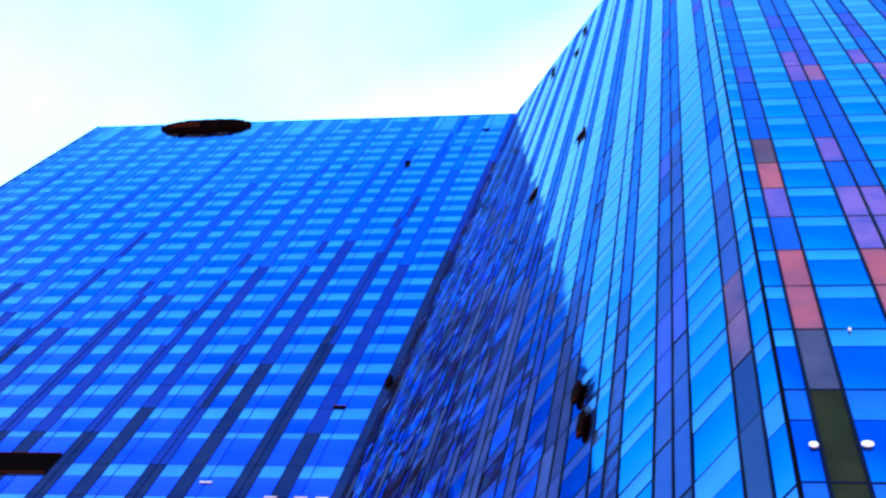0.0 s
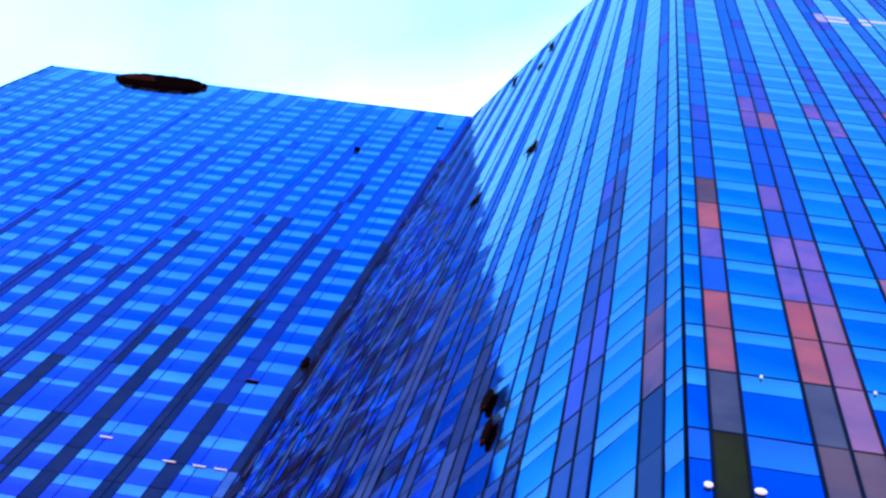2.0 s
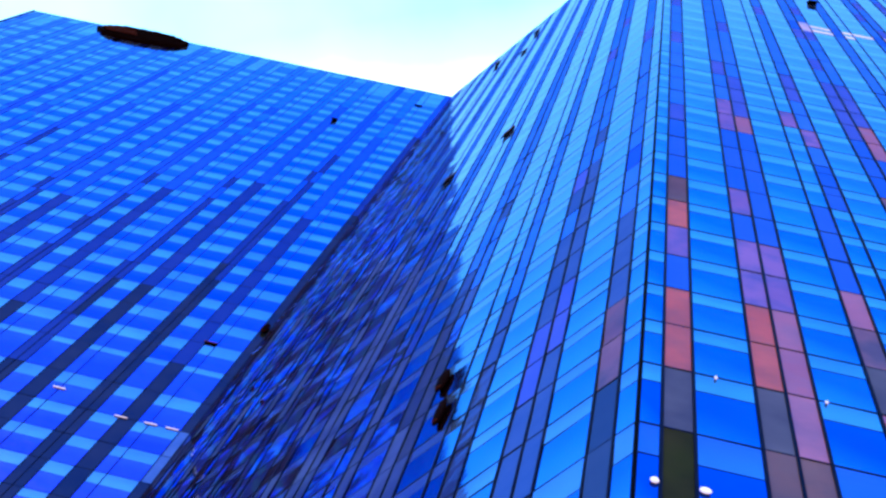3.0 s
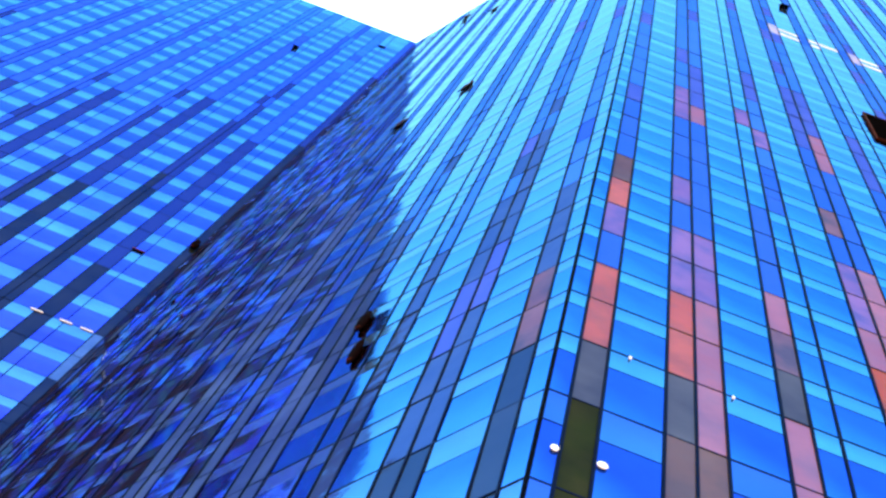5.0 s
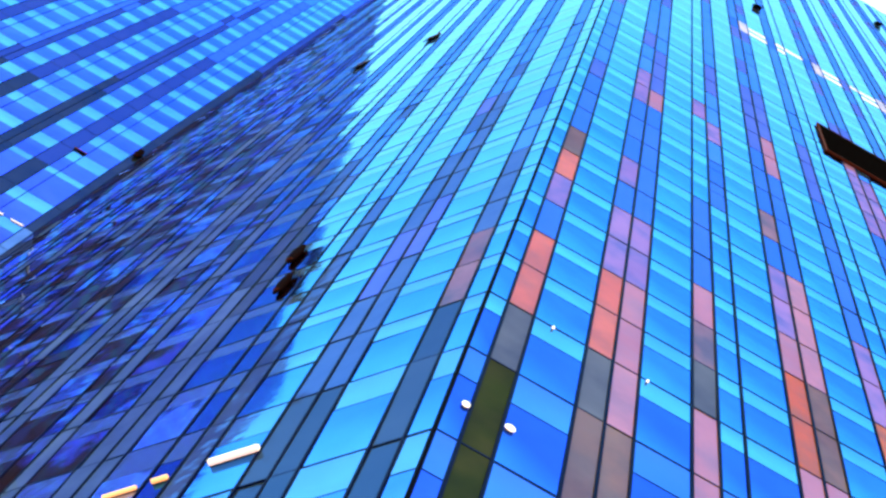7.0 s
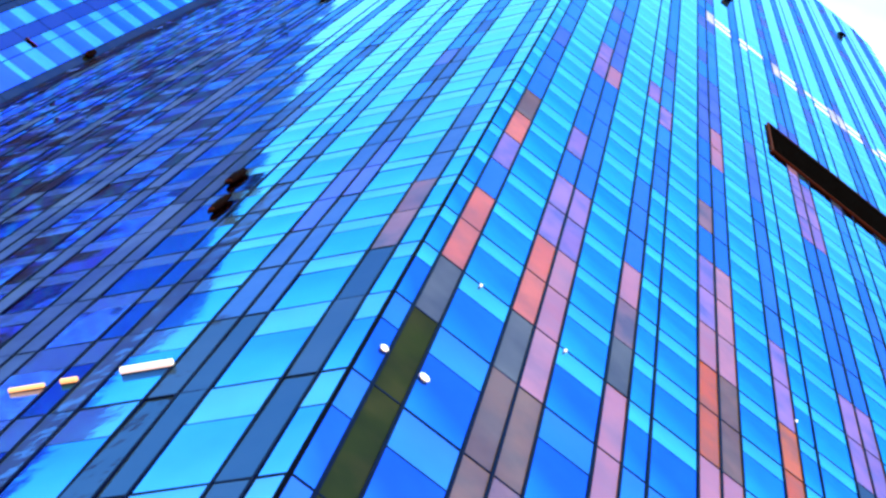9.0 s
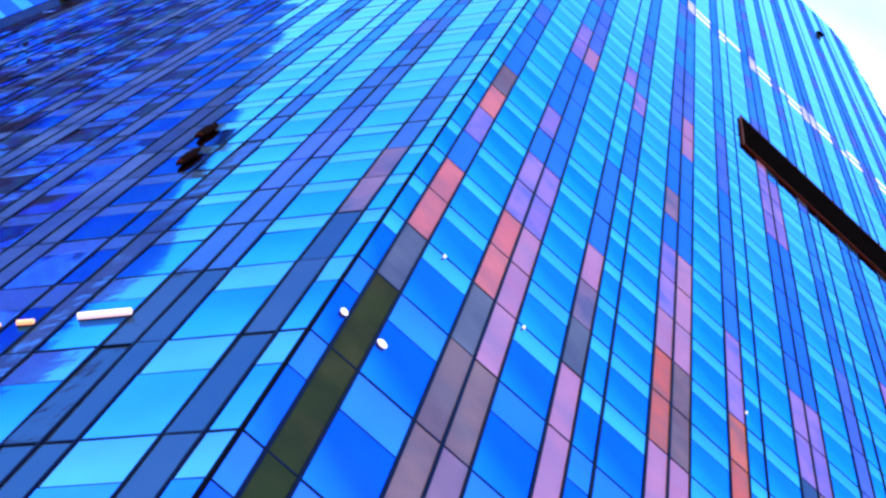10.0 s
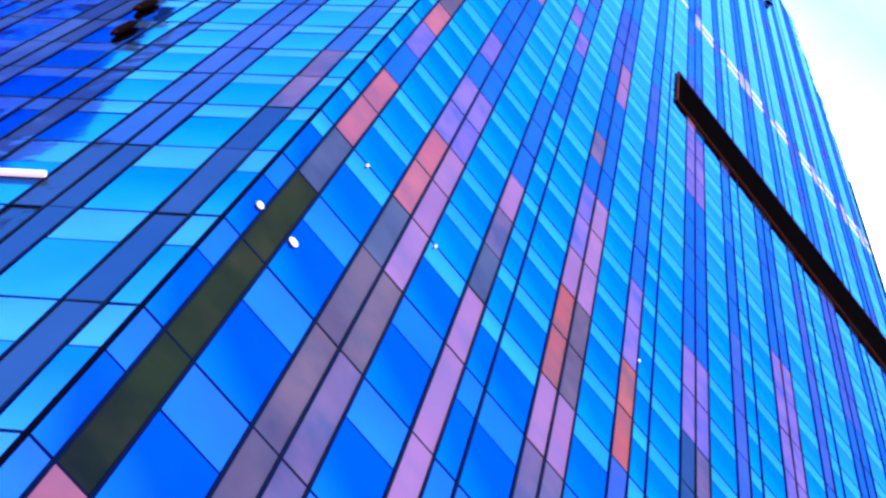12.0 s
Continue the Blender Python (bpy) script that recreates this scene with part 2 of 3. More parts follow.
FRAME = plain("dark navy anodised aluminium", (0.0024, 0.0028, 0.024), 0.6, shine=0.02)
CORNER = plain("black corner trim", (0.003, 0.0006, 0.004), 0.7, shine=0.01)
CORE = plain("dark inner wall", (0.01, 0.02, 0.08), 0.8)
ROOFING = plain("grey roofing felt", (0.16, 0.17, 0.18), 0.9)
LOUVRE = plain("black louvre metal", (0.008, 0.0013, 0.0005), 0.8, shine=0.03)
RUST = plain("rust brown metal edge", (0.36, 0.036, 0.010), 0.8, 0.0, 0.5, 1.5, 0.05)
EMBER = plain("dark rust red metal", (0.13, 0.012, 0.004), 0.8, 0.0, 0.6, 1.2, 0.03)
BLACK = plain("sooty black metal", (0.012, 0.0012, 0.0006), 0.9, 0.0, 0.5, 4.0, 0.008)
PAVING = plain("pale stone paving", (0.30, 0.29, 0.27), 0.85)
LAMP = lit("warm white lamp", (1.0, 0.68, 0.60), 0.78)
AMBER = lit("amber lamp", (1.0, 0.42, 0.16), 1.0)
GLASSES = [VISION, SPANDREL, VIOLET, PINK, LILAC, ORANGE, SLATE, OLIVE, WHITE, STEEL, DIM_MIRROR, FOLD_VISION, FOLD_SPANDREL, FOLD_TINT, DEEP, DUSK, EVENING, PALE, PAINTED_MIRROR, FOLD_TINT_HIGH, PAINTED_MIRROR_HEADS, DEEP_SPANDREL, LOW_VISION, LOW_SPANDREL, FLUSH, MAUVE, PAINTED_DARK_MIRROR, STRIP, DIM, GREY]
V, S, T, P, K, O, G, D, W, B, N, LV, LS, LT, MV, Q, E, X, H, LU, HS, MS, LO, LP, F, Y, HD, SS, KD, GC = range(30)


# ---- helpers for parts ----
def part(name, bm, material, parent=None, label=""):
    me = bpy.data.meshes.new(name)
    bm.to_mesh(me)
    bm.free()
    for m in material if isinstance(material, (list, tuple)) else [material]:
        me.materials.append(m)
    ob = new(name, me)
    ob.parent = parent
    return tagged(ob, label)


def box(bm, x0, x1, y0, y1, z0, z1):
    vs = [bm.verts.new((x, y, z)) for z in (z0, z1) for y in (y0, y1) for x in (x0, x1)]
    for f in ((0, 2, 3, 1), (4, 5, 7, 6), (0, 1, 5, 4), (2, 6, 7, 3), (0, 4, 6, 2), (1, 3, 7, 5)):
        bm.faces.new([vs[i] for i in f])
    return vs


def boxed(x0, x1, y0, y1, z0, z1, bevel=0.0):
    bm = bmesh.new()
    box(bm, x0, x1, y0, y1, z0, z1)
    if bevel:
        bmesh.ops.bevel(bm, geom=bm.edges[:], offset=bevel, segments=1, affect="EDGES")
    return bm


# ---- the tower's plan: floors and facades ----
ROOF, LW, MW, RW = 221.0, 44.8, 72.9, 47.5
FOLD = radians(129.4)
CX, CY = LW * math.cos(FOLD), LW * math.sin(FOLD)
FLOORS = [4.2, 9.65, 15.1, 20.56, 26.02, 31.43, 36.69, 41.05, 44.8, 48.45, 52.3, 56.2, 60.1]
while FLOORS[-1] < 92:
    FLOORS.append(FLOORS[-1] + 4.15)
STEPS = [4.9] * 9 + [4.65] * 8 + [4.4] * 9
for step in STEPS:
    FLOORS.append(FLOORS[-1] + step)
FLOORS = [z for z in FLOORS if z < ROOF - 5.5] + [ROOF]

tower = tagged(new("glass_tower"), "tall folded office tower of deep blue reflecting glass with dark mullions", "building")


def at(name, m):
    ob = new(name)
    ob.parent = tower
    ob.matrix_basis = m
    return ob


def r_cells():
    """Columns of facade R from the sharp corner: (from, to, tinted)."""
    cells, u = [(0.0, 0.67, False), (0.67, 1.61, True), (1.61, 3.5, False)], 3.5
    k = 0
    while u < RW - 1:
        cells += [(u, min(u + 0.95, RW), True), (u + 0.95, u + 1.9, k % 2 == 0), (u + 1.9, min(u + 3.8, RW), False)]
        u += 3.8
        k += 1
    return [c for c in cells if c[0] < RW - 0.2]


def l_cells():
    cells, u = [(0.0, 0.82, False), (0.82, 1.8, True), (1.8, 3.8, False)], 3.8
    k = 0
    while u < LW - 1:
        cells += [(u, u + 0.88, True), (u + 0.88, u + 1.85, k % 2 == 0), (u + 1.85, min(u + 3.78, LW), False)]
        u += 3.78
        k += 1
    return cells


def m_cells():
    cells, u = [(0.0, 0.85, True)], 0.85
    while u < MW - 1:
        for w, tint in ((2.45, False), (1.0, False), (1.4, True), (1.95, False), (0.75, True), (0.75, True)):
            if u < MW - 0.5:
                cells.append((u, min(u + w, MW), tint))
            u += w
    return cells


# Panes that differ from their column's usual glass: column's start, from height, to height, glass.
R_CORNER = [(0.67, 0, 20.6, P), (0.67, 20.6, 36.7, D), (0.67, 36.7, 41, GC), (0.67, 41, 48.5, P), (0.67, 52.3, 56, K), (0.67, 56.2, 60, P), (0.67, 60.1, 64, G), (0.67, 76.7, 81, KD),
            (3.5, 0, 36.7, G), (3.5, 36.7, 41, GC), (3.5, 41, 48.5, P), (3.5, 48.5, 52.3, K), (3.5, 52.3, 56, K), (3.5, 60, 64.3, K), (3.5, 76.7, 85, K), (3.5, 93.3, 98, KD),
            (4.45, 0, 31.5, Y), (4.45, 31.5, 36.7, G), (4.45, 36.7, 44.8, F), (4.45, 44.8, 48.5, F), (4.45, 48.5, 56.2, K), (4.45, 76.7, 81, F), (4.45, 81, 93, KD),
            (7.3, 0, 36.7, F), (7.3, 36.7, 41, F), (7.3, 41, 44.8, GC), (7.3, 44.8, 48.5, Y), (7.3, 48.5, 52.3, F), (7.3, 80.9, 85, K), (8.25, 76.7, 81, K), (8.25, 89, 98, KD)]
R_FAR = [(11.1, 0, 36.6, Y), (11.1, 36.7, 41, F), (11.1, 41, 48.5, O), (11.1, 48.5, 52.3, F), (11.1, 52.3, 58, K), (11.1, 64.2, 68.4, Y), (11.1, 80.8, 98, KD),
         (12.05, 0, 36.6, Y), (12.05, 36.7, 41, F), (12.05, 41, 48.5, G), (12.05, 48.5, 60, F), (12.05, 76.7, 81, F), (12.05, 81, 85, F), (12.05, 85, 94, KD),
         (14.9, 0, 41, KD), (14.9, 41, 48.5, O), (14.9, 48.5, 56, K), (14.9, 76.7, 89, KD), (18.7, 0, 48, B), (18.7, 48.5, 56, K), (19.65, 0, 48, Y),
         (19.65, 48.5, 56, K), (18.7, 76.7, 92, K), (19.65, 76.7, 89, K), (22.5, 48, 64, KD), (26.3, 52, 68, K), (27.25, 52, 68, K), (30.1, 60, 82, KD), (33.9, 72, 98, KD), (34.85, 72, 98, KD)]
R_SPECIAL = R_CORNER + R_FAR
L_SPECIAL = [(0.82, 0, 41, B), (0.82, 41, 48.5, Y), (3.8, 0, 36.7, B), (4.68, 0, 36.7, B), (3.8, 48.5, 56.2, KD), (4.68, 44.8, 52.4, KD), (0.82, 68, 73, E)]
M_SPECIAL = [(0.0, 0, 83, N), (0.0, 83, 91, SS), (0.0, 91, 96, N), (0.0, 96, 150, N), (0.0, 150, 190, Q)]


def kind_of(side, u, z, tint, chance):
    """The glass of the pane at u, z."""
    table = {"R": R_SPECIAL, "L": L_SPECIAL, "M": M_SPECIAL}[side]
    if tint:
        for u0, z0, z1, g in table:
            if abs(u0 - u) < 0.12 and z0 - 0.5 <= z < z1 - 0.5:
                return g
        # pale glowing panes carry the painted streak across the tinted columns
        if side == "R" and 120 < z < 127 and u > 11:
            return X if chance < 0.6 else KD if chance < 0.85 else T
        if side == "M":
            # strips darkest low down, thinning out by floor; weaker reflection painted into their colour
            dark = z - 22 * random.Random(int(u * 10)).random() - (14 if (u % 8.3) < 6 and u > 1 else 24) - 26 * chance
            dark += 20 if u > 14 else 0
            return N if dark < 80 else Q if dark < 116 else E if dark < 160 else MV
        if side == "L":
            return KD if chance < 0.05 and u < 12 else LU if z > 56 + 30 * chance else LT
        return KD if chance < 0.14 and z > 89 else LU if z > 70 + 12 * chance else T
    return None


def lay_uv(me):
    """Each pane runs from 0 to 1 across and up; its corners come in fours."""
    corner = ((0.0, 0.0), (1.0, 0.0), (1.0, 1.0), (0.0, 1.0))
    layer = me.uv_layers.new(name="pane")
    layer.data.foreach_set("uv", [c for loop in me.loops for c in corner[loop.vertex_index % 4]])


def share_of(z, side):
    """How much of the storey above z the tall pane takes; the spandrel has the rest."""
    if side == "M":
        return 0.82 if 95 < z < 100 else 0.56 if z > 100 else 0.605
    return 0.62 if z < 31 else 0.64 if z < 36 else 0.69 if z < 60 else 0.63


def facade(side, m, width, cells, top, near, tilt, label, floors=None):
    """One facade: core wall, panes (the near ones single), mullions, transoms. near(u, z): a pane of its own."""
    rnd = random.Random(side)
    flip = side != "R"
    floors = floors or FLOORS
    bm = boxed(0, width, 0.10, 0.45, 0, ROOF)
    if side == "R":
        bm.free()
        outline = [(0, 0), (width, 0)] + [(u, top(u) - 0.4) for u in (width, 46.0, 44.8, 43.0)] + [(0, ROOF)]
        bm = bmesh.new()
        front, back = ([bm.verts.new((u, y, z)) for u, z in outline] for y in (0.10, 0.45))
        bm.faces.new(front)
        bm.faces.new(back[::-1])
        for i in range(len(front)):
            bm.faces.new((front[i - 1], back[i - 1], back[i], front[i]))
        bmesh.ops.recalc_face_normals(bm, faces=bm.faces[:])
    wall = part("facade", bm, CORE, tower, label)
    wall.matrix_basis = m
    shared, verts, faces, mats = {}, [], [], []

    def pane(u0, u1, z0, z1, g):
        w, h = u1 - u0 - 0.05, z1 - z0 - 0.04
        x, z = (u0 + u1) / 2, (z0 + z1) / 2
        x = width - x if flip else x
        lean = 0.55 if g in (H, HS, HD) else tilt
        turn = pose(x, 0, z, rnd.gauss(0, lean), 0, rnd.gauss(0, lean))
        c = 0.02
        ends = [min(h / 2, max(top(u) - z, 0.05 - h / 2)) for u in (u0, u1)]
        ends = ends if side == "R" else [h / 2, h / 2]
        corners = ((-w / 2, -h / 2), (w / 2, -h / 2), (w / 2, ends[1]), (-w / 2, ends[0]))
        local = [(px, 0.05, pz) for px, pz in corners] + [(px, -0.01, pz) for px, pz in corners]
        local += [(px - math.copysign(c, px), -0.025, pz + (c if i < 2 else -c)) for i, (px, pz) in enumerate(corners)]
        quads = [(a + i, a + (i + 1) % 4, a + 4 + (i + 1) % 4, a + 4 + i) for a in (0, 4) for i in range(4)] + [(8, 9, 10, 11)]
        if near((u0 + u1) / 2, z):
            key = (round(w, 2), round(h, 2), g)
            if key not in shared:
                me = bpy.data.meshes.new("pane")
                me.from_pydata(local, [], quads)
                lay_uv(me)
                me.materials.append(GLASSES[g])
                shared[key] = me
            ob = new("pane", shared[key])
            ob.parent, ob.matrix_basis = wall, turn
        else:
            a = len(verts)
            verts.extend(turn @ Vector(v) for v in local)
            faces.extend([tuple(a + i for i in q) for q in quads])
            mats.extend([g] * len(quads))

    z_low = floors[0]
    for z0, z1 in zip(floors, floors[1:]):
        for u0, u1, tint in cells:
            limit = max(top(u0), top(u1))
            if z0 > limit - 1:
                continue
            za, zb, chance = z0, min(z1, limit), rnd.random()
            if side == "R" and za > 62 and abs(u0 - 7.775) < 0.6:
                # the strip of tinted panes steps one column sideways here
                tint = u0 > 8 or 80 < za < 84
            if tint:
                g = kind_of(side, u0, za, True, chance)
                # tinted panes toned to suit the outline of facade M's reflection
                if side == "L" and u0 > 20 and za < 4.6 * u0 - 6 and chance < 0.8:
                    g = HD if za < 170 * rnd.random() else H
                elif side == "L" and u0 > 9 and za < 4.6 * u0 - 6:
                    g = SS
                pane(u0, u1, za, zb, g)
            else:
                split = za + (zb - za) * share_of(za, side)
                # facade L's paler copies carry its brighter sky reflection in their tint
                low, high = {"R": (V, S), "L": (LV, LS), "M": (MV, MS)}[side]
                if z1 == ROOF and chance < 0.6:
                    low = high
                # dark panes out of view, added to darken the image mirrored in facade L
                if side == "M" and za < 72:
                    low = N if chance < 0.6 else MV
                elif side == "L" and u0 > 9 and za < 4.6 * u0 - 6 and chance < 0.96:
                    # dark patches painted in where facade M's reflection falls
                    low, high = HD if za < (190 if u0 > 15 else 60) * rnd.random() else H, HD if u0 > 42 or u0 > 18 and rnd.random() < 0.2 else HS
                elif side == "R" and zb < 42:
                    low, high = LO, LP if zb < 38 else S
                # a warm glow near the foot, put in as a glowing orange pane
                if side == "R" and u0 == 0 and zb < 21:
                    low = O
                if side == "R" and 122 < za < 124 and u0 > 11:
                    # a painted reflection streak: two rows of narrow white glowing panes between blue ones
                    lines = [za, za + 0.5, za + 1.8, za + 2.8, za + 4.1, zb]
                    streak_row = (rnd.random() < 0.85, rnd.random() < 0.8)
                    for k, g in enumerate((low, W if streak_row[0] else low, low, W if streak_row[1] else high, high)):
                        pane(u0, u1, lines[k], lines[k + 1], g)
                    continue
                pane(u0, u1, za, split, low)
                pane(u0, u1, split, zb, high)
    me = bpy.data.meshes.new("pane_field")
    me.from_pydata(verts, [], faces)
    lay_uv(me)
    for g in GLASSES:
        me.materials.append(g)
    me.polygons.foreach_set("material_index", mats)
    field = tagged(new("pane_field", me), "upper blue glass panes", kind="stuff")
    field.parent = wall
    # mullions
    for u0, u1, tint in cells:
        if u0 > 0.01:
            x = width - u0 if flip else u0
            thin = (0.05 if u0 < 13 else 0.037) if side == "R" else (0.041 if u0 < 13 else 0.034 if u0 < 20 else 0.022) if side == "L" else 0.024
            bm = boxed(x - thin, x + thin, -0.075 if side == "R" else -0.07, 0.06, z_low, top(u0), 0.008)
            part("mullion", bm, FRAME, wall)
    # transoms at the floors, thin ones under the spandrels
    for z in floors[1:-1]:
        ends = max(u for u in (c[1] for c in cells) if top(u - 0.5) > z)
        a, b = (width - ends, width) if flip else (0, ends)
        half = 0.042 if z < 62 else 0.03 if z < 100 or side == "M" else 0.014
        part("transom", boxed(a, b, -0.04 if z < 100 else -0.028, 0.06, z - half, z + half, 0.006), FRAME, wall)
    bm = bmesh.new()
    for z0, z1 in zip(floors, floors[1:]):
        for u0, u1, tint in cells:
            if not tint and z1 < top(u0) and z0 < 70:
                z = z0 + (z1 - z0) * share_of(z0, side)
                a, b = (width - u1, width - u0) if flip else (u0, u1)
                box(bm, a + 0.03, b - 0.03, -0.03, 0.05, z - 0.021, z + 0.021)
    tagged(part("spandrel_bar", bm, FRAME, wall, "thin dark bars under the spandrels"), kind="stuff")
    return wall


SHOULDER = [(43.0, ROOF), (44.8, 207.0), (46.0, 182.0), (47.2, 160.0), (47.6, 140.0)]


def r_top(u):
    """The roofline of facade R, which drops away in a rounded shoulder."""
    for (ua, za), (ub, zb) in zip(SHOULDER, SHOULDER[1:]):
        if u <= ub:
            return za + (zb - za) * max(0.0, u - ua) / (ub - ua)
    return SHOULDER[-1][1]


def full(u):
    return ROOF


M_DROP = ((93, 98, 103, 120, 140, 160, 185), (1.3, 1.0, 0.0, 0.0, 0.5, 0.8, 1.3))     # how far M's floors lie below R's
M_R = pose(0, 0, 0)
M_L = Matrix.Translation((CX, CY, 0)) @ Matrix.Rotation(FOLD - math.pi, 4, "Z")
M_M = pose(CX - MW, CY, 0)
wall_r = facade("R", M_R, RW, r_cells(), r_top, lambda u, z: u < 15.8 and 18 < z < 60, 0.12, "outer facade of deep blue glass with pink and olive panes")
wall_l = facade("L", M_L, LW, l_cells(), full, lambda u, z: u < 13 and 18 < z < 62, 0.25, "folded facade of pale blue mirror glass")
wall_m = facade("M", M_M, MW, m_cells(), full, lambda u, z: u < 24 and 84 < z < 108, 0.15, "recessed facade of dark blue glass with paler bands",
                [z - np.interp(z, *M_DROP) if 80 < z < ROOF - 1 else z for z in FLOORS])

# corner trims
part("corner_trim", boxed(-0.075, 0.045, -0.10, 0.10, 0, ROOF, 0.02), CORNER, tower, "black vertical corner trim")
part("corner_trim", boxed(RW - 0.1, RW + 0.12, -0.12, 0.3, 0, r_top(RW), 0.02), CORNER, tower, "dark vertical corner trim")
trim = part("corner_trim", boxed(-0.08, 0.05, -0.06, 0.1, 0, ROOF, 0.02), FRAME, tower, "dark trim in the inner fold")
trim.matrix_basis = pose(CX, CY, 0)
trim = part("corner_trim", boxed(-0.3, 0.05, -0.12, 0.3, 0, ROOF, 0.02), FRAME, tower, "dark vertical corner trim")
trim.matrix_basis = pose(CX - MW, CY, 0)


def prism(points, z0, z1):
    bm = bmesh.new()
    low = [bm.verts.new((x, y, z0)) for x, y in points]
    high = [bm.verts.new((x, y, z1)) for x, y in points]
    bm.faces.new(list(reversed(low)))
    bm.faces.new(high)
    for i in range(len(points)):
        j = (i + 1) % len(points)
        bm.faces.new((low[i], low[j], high[j], high[i]))
    return bm


part("rear_body", prism([(RW - 6, 0.6), (RW - 6, 70), (CX - MW + 0.6, 70), (CX - MW + 0.6, CY + 0.6), (CX + 0.6, CY + 0.6), (0.9, 0.6)], 0, ROOF - 0.8), CORE, tower, "dark rear body of the tower")
part("roof", prism([(RW - 6, 0.5), (RW - 6, 70.3), (CX - MW + 0.5, 70.3), (CX - MW + 0.5, CY + 0.5), (CX + 0.5, CY + 0.5), (0.8, 0.5)], ROOF - 0.75, ROOF - 0.3), ROOFING, tower, "flat grey roof")
part("base_plinth", prism([(RW, 0.05), (RW, 2), (1, 2), (CX + 1, CY + 2), (CX - MW, CY + 2), (CX - MW, CY + 0.05), (CX, CY + 0.05), (0.06, 0.05)], 0, 4.2), CORE, tower, "dark plinth at the tower's foot")

# ---- ground ----
bm = bmesh.new()
bmesh.ops.create_grid(bm, x_segments=40, y_segments=40, size=3000)
ground = tagged(part("ground", bm, PAVING), "pale stone paving of the plaza", "ground", kind="structure")


# ---- things on the tower ----
def on(m, width, flip, u, z, off=0.0):
    """The pose of a thing fixed to a facade, at u along it and height z, off metres out from the glass."""
    return m @ pose(width - u if flip else u, -0.04 - off, z)


def on_r(u, z, off=0.0):
    return on(M_R, RW, False, u, z, off)


def on_l(u, z, off=0.0):
    return on(M_L, LW, True, u, z, off)


def on_m(u, z, off=0.0):
    return on(M_M, MW, True, u, z, off)


def louvre_band(m, length, height, label):
    """A black louvred plant-room band standing proud of the glass: box, slats, rusty rims."""
    top = tagged(new("louvre_band"), label, "louvre")
    top.matrix_basis = m
    part("backing", boxed(0, length, -0.09, 0.03, 0, height, 0.02), LOUVRE, top)
    part("rim", boxed(-0.06, length, -0.2, -0.02, height, height + 0.09, 0.02), EMBER, top, "dark rust red top rim")
    part("rim", boxed(-0.06, length, -0.2, -0.02, -0.09, 0, 0.02), EMBER, top, "dark rust red bottom rim")
    part("end_plate", boxed(-0.1, 0.02, -0.19, -0.02, -0.1, height + 0.1, 0.02), EMBER, top, "dark rust red end plate")
    n = int(height / 0.42)
    for i in range(n):
        z = (i + 0.5) * height / n
        bm = boxed(0, length, -0.20, -0.08, -0.02, 0.02)
        bmesh.ops.rotate(bm, verts=bm.verts[:], cent=(0, -0.14, 0), matrix=Matrix.Rotation(radians(32), 3, "X"))
        bmesh.ops.translate(bm, verts=bm.verts[:], vec=(0, 0, z))
        part("slat", bm, LOUVRE, top)
    return top


louvre_band(on_r(17.5, 91.6), RW - 17.6, 7.4, "black louvred band with dark rust red rims on the outer facade")
louvre_band(on_m(45.6, 95.4), 19.8, 3.3, "black louvred band with dark rust red rims on the recessed facade")


def roof_emblem(m):
    """A round black emblem at the roof edge, ribbed, with a ragged rim and brown slats low down."""
    top = tagged(new("roof_emblem"), "round sooty black ribbed emblem with rusty slats on the roof edge", "sign")
    top.matrix_basis = m
    rx, rz, rnd = 7.2, 4.1, random.Random(7)
    bm = bmesh.new()
    ring = []
    for i in range(72):
        a = 2 * math.pi * i / 72
        k = 1 + (0.06 * rnd.random() + 0.06 * (i % 4 < 2) if math.sin(a) > 0 else 0.015 * rnd.random())
        ring.append((rx * k * math.cos(a), rz * k * math.sin(a)))
    front = [bm.verts.new((x, -0.55, z)) for x, z in ring]
    back = [bm.verts.new((x * 1.02, 0.0, z * 1.02)) for x, z in ring]
    bm.faces.new(front)
    bm.faces.new(list(reversed(back)))
    for i in range(72):
        j = (i + 1) % 72
        bm.faces.new((front[i], back[i], back[j], front[j]))
    bmesh.ops.recalc_face_normals(bm, faces=bm.faces[:])
    part("disc", bm, BLACK, top)
    for i in range(9):
        z = -3.3 + i * 0.79
        half = rx * math.sqrt(max(0.05, 1 - (z / rz) ** 2)) * 0.93
        part("rib", boxed(-half, half, -0.78, -0.5, z - 0.12, z + 0.12, 0.04), BLACK, top)
    for x0, x1, z in ((-6.3, -1.6, 0.6), (-6.4, -0.9, -0.7), (-5.8, -0.4, -1.9)):
        part("slat", boxed(x0, x1, -0.95, -0.72, z - 0.11, z + 0.11, 0.04), EMBER, top, "dark rust red slat")
    return top


roof_emblem(on_m(52.2, 217.2))


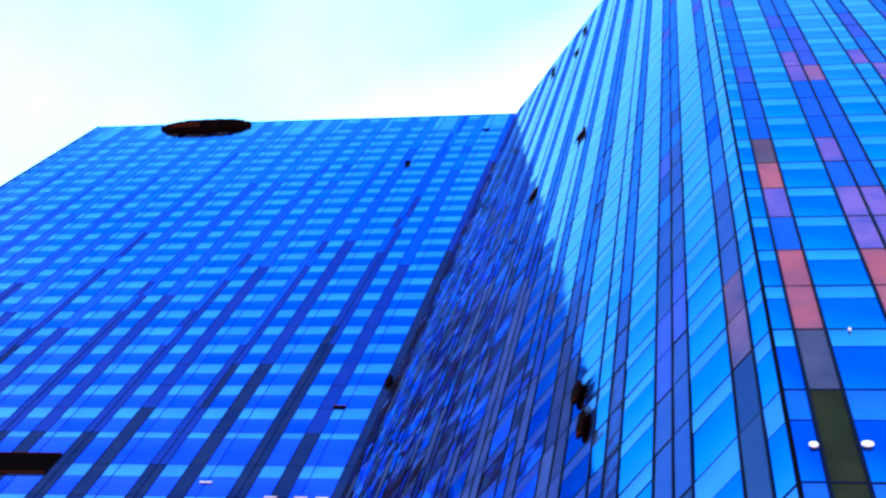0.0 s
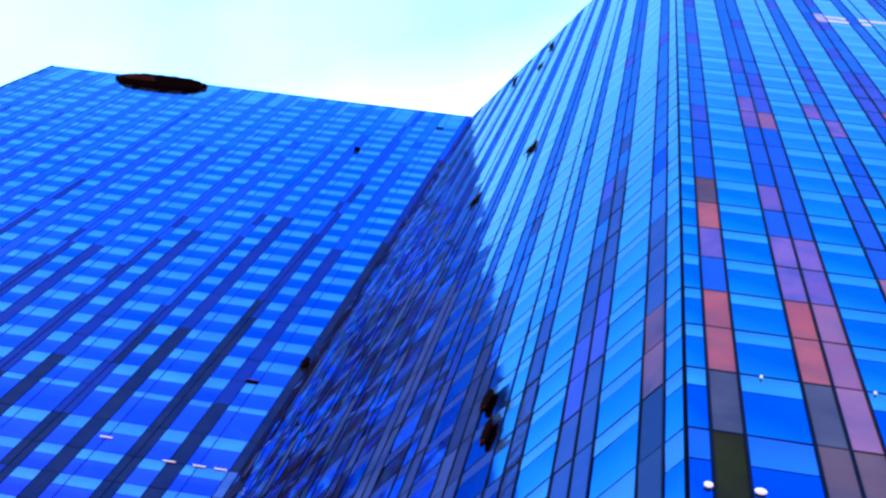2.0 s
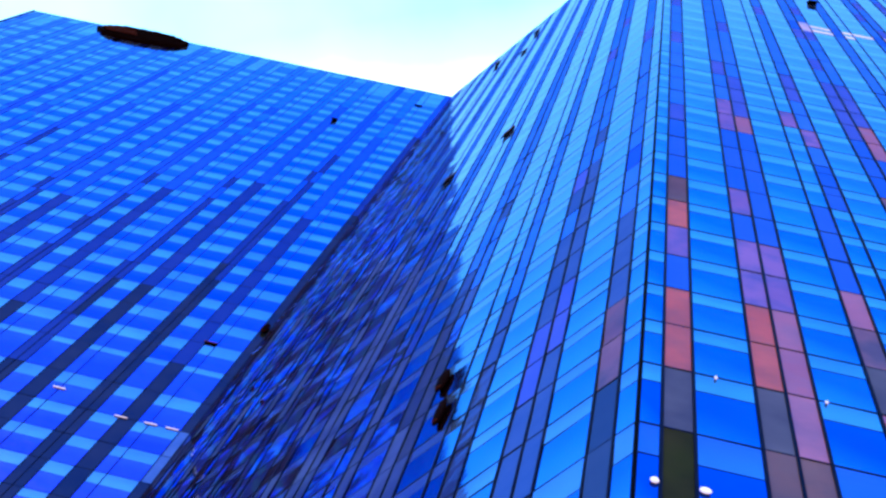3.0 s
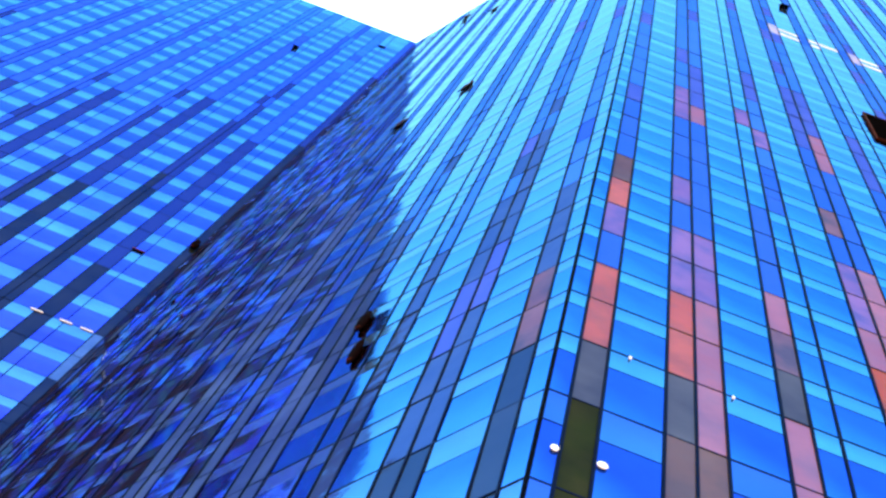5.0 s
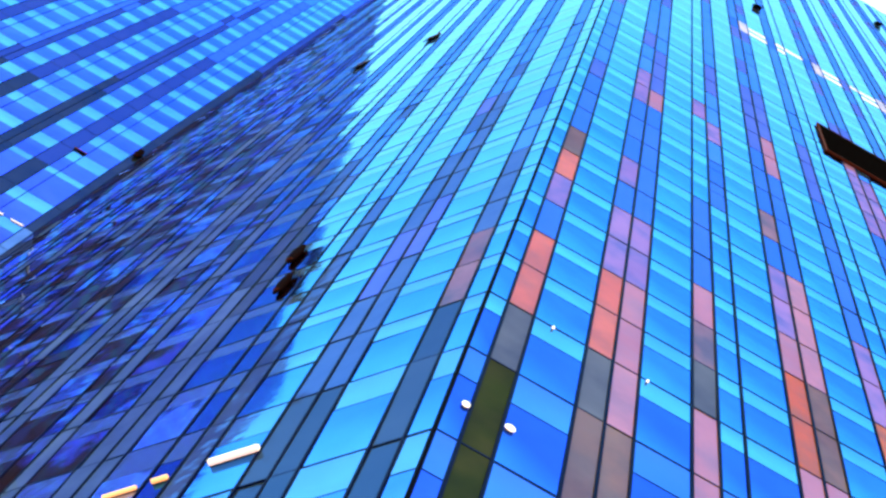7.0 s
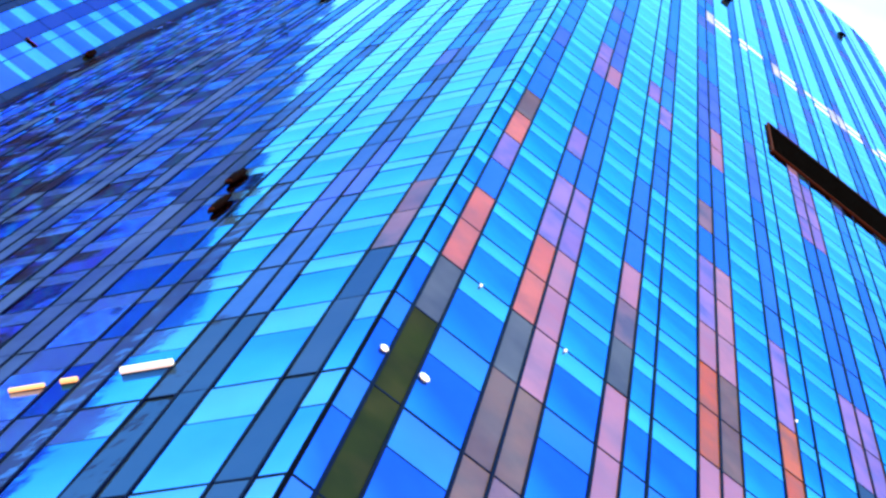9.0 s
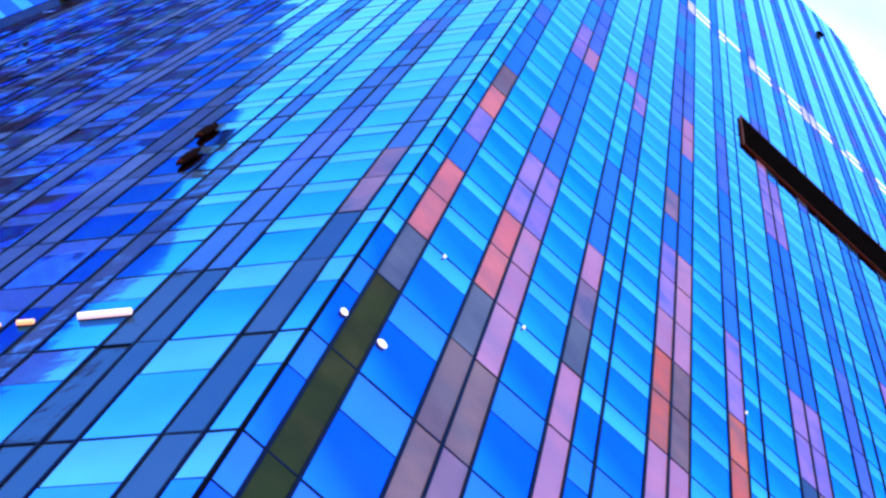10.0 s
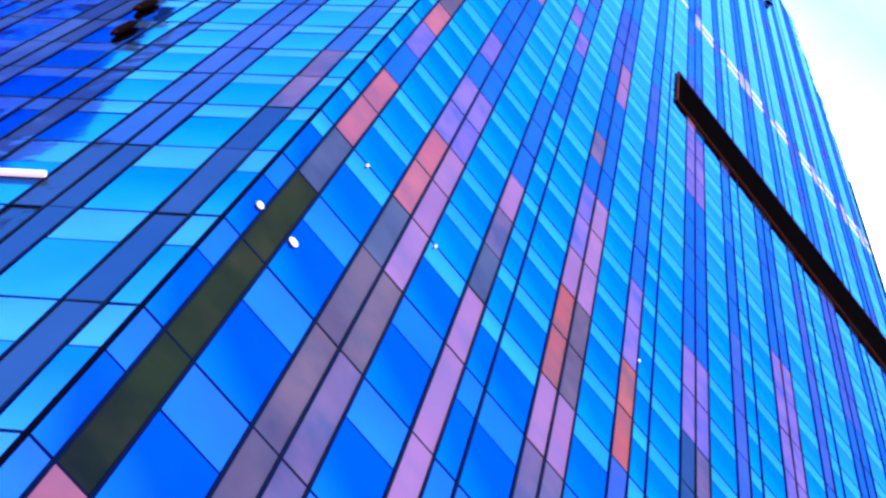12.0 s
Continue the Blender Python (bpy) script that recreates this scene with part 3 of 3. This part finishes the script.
def vent_flap(m, width, height, angle, label):
    """A small dark window flap, hinged at its top and held open by two stays."""
    top = tagged(new("vent_flap"), label, "window flap", "open flaps on the facades")
    top.matrix_basis = m
    bm = boxed(-width / 2, width / 2, -0.06, 0.0, -height, 0, 0.015)
    bmesh.ops.rotate(bm, verts=bm.verts[:], cent=(0, 0, 0), matrix=Matrix.Rotation(radians(-angle), 3, "X"))
    part("leaf", bm, BLACK, top)
    part("hinge_rail", boxed(-width / 2 - 0.05, width / 2 + 0.05, -0.08, 0.02, 0.0, 0.1, 0.02), RUST, top, "rust brown hinge rail")
    for x in (-width / 2, width / 2):
        reach = height * math.sin(radians(angle))
        part("stay", boxed(x - 0.03, x + 0.03, -reach * 0.3, 0.0, -height * 0.31, -height * 0.28), BLACK, top)
    return top


for u, z, w, h in ((25.1, 211.0, 1.0, 5.8), (25.3, 193.0, 1.0, 3.6), (33.2, 211.8, 1.0, 6.2), (17.1, 119.9, 1.15, 2.9), (24.2, 120.3, 1.15, 3.1)):
    vent_flap(on_l(u, z), w, h, 3, "narrow black window flap held ajar on the mirror facade")
for u, z, w, h in ((3.9, 108.4, 1.1, 0.35), (3.6, 210.2, 1.1, 0.4), (12.8, 191.6, 0.8, 1.4)):
    vent_flap(on_m(u, z), w, h, 20, "small black window flap held ajar on the recessed facade")
for u, z, w, h in ((14.9, 144.2, 0.9, 1.9), (37.0, 198.6, 1.0, 2.2)):
    vent_flap(on_r(u, z), w, h, 12, "small black window flap held ajar on the outer facade")


def floodlight(m, width, height, label, seed):
    """A soot-black round-bodied floodlight: ragged housing, yoke, rusty rim, glass."""
    top = tagged(new("floodlight"), label, "floodlight", "floodlights on the facades")
    top.matrix_basis = m
    rnd = random.Random(seed)
    bm = bmesh.new()
    bmesh.ops.create_icosphere(bm, subdivisions=3, radius=1)
    for v in bm.verts:
        k = 1 + 0.05 * (rnd.random() - 0.4)
        v.co = Vector((v.co.x * width / 2 * k, v.co.y * 0.12 - 0.13, v.co.z * height / 2 * k))
    part("housing", bm, BLACK, top)
    part("yoke", boxed(-width / 2 - 0.06, width / 2 + 0.06, -0.12, 0.0, -0.06, 0.06, 0.02), BLACK, top)
    bm = bmesh.new()
    bmesh.ops.create_cone(bm, cap_ends=True, segments=20, radius1=width * 0.24, radius2=width * 0.20, depth=0.08)
    bmesh.ops.rotate(bm, verts=bm.verts[:], cent=(0, 0, 0), matrix=Matrix.Rotation(radians(65), 3, "X"))
    bmesh.ops.translate(bm, verts=bm.verts[:], vec=(0, -0.20, -height * 0.36))
    part("rim", bm, EMBER, top, "dark rust red rim")
    return top


floodlight(on_l(10.95, 54.6), 0.68, 2.4, "soot black round floodlight with a rusty rim", 1)
floodlight(on_l(10.2, 50.4), 0.56, 2.6, "soot black round floodlight with a rusty rim", 2)
floodlight(on_m(0.45, 113.6, 0.1), 0.7, 2.2, "soot black round floodlight with a rusty rim in the fold", 3)


def tube_lamp(m, length, thick, label, glow=None):
    top = tagged(new("tube_lamp"), label, "lamp", "lamps on the facades")
    top.matrix_basis = m
    part("holder", boxed(-length / 2 - 0.03, length / 2 + 0.03, -0.03, 0.03, -thick * 0.2, thick * 0.3, 0.008), FRAME, top)
    bm = bmesh.new()
    bmesh.ops.create_cone(bm, cap_ends=True, segments=14, radius1=thick / 2, radius2=thick / 2, depth=length)
    bmesh.ops.rotate(bm, verts=bm.verts[:], cent=(0, 0, 0), matrix=Matrix.Rotation(radians(90), 3, "Y"))
    bmesh.ops.translate(bm, verts=bm.verts[:], vec=(0, -thick / 2 - 0.005, 0))
    part("tube", bm, glow or LAMP, top, "glowing amber tube" if glow else "glowing warm white tube")
    return top


tube_lamp(on_l(6.4, 33.5), 1.55, 0.20, "long glowing white tube lamp across a wide pane")
tube_lamp(on_l(10.1, 33.45), 1.1, 0.13, "long glowing amber tube lamp across a wide pane", AMBER)
tube_lamp(on_l(8.78, 33.48), 0.5, 0.15, "short glowing amber tube lamp between mullions", AMBER)
for u, w in ((5.6, 1.0), (3.2, 1.0), (1.5, 1.0)):
    tube_lamp(on_m(u, 91.95), w, 0.11, "glowing white tube lamp along a floor line")
tube_lamp(on_m(11.6, 94.2), 1.0, 0.12, "glowing white tube lamp along a floor line")


def round_lamp(m, width, height, label):
    top = tagged(new("wall_lamp"), label, "lamp", "lamps on the facades")
    top.matrix_basis = m
    bm = bmesh.new()
    bmesh.ops.create_uvsphere(bm, u_segments=18, v_segments=10, radius=1)
    for v in bm.verts:
        v.co = Vector((v.co.x * width / 2, v.co.y * 0.05 - 0.05, v.co.z * height / 2))
    part("diffuser", bm, LAMP, top, "glowing warm white diffuser")
    part("back_plate", boxed(-width * 0.3, width * 0.3, -0.03, 0.02, -height * 0.3, height * 0.3, 0.01), FRAME, top)
    return top


for u, z, w, h in ((0.51, 33.28, 0.24, 0.30), (1.82, 33.34, 0.32, 0.32)):
    round_lamp(on_r(u, z), w, h, "rounded glowing white wall lamp beside the olive pane")
for u, z in ((2.29, 40.87), (5.67, 40.87), (15.87, 49.55)):
    round_lamp(on_r(u, z), 0.10, 0.16, "tiny glowing white lamp on a transom")
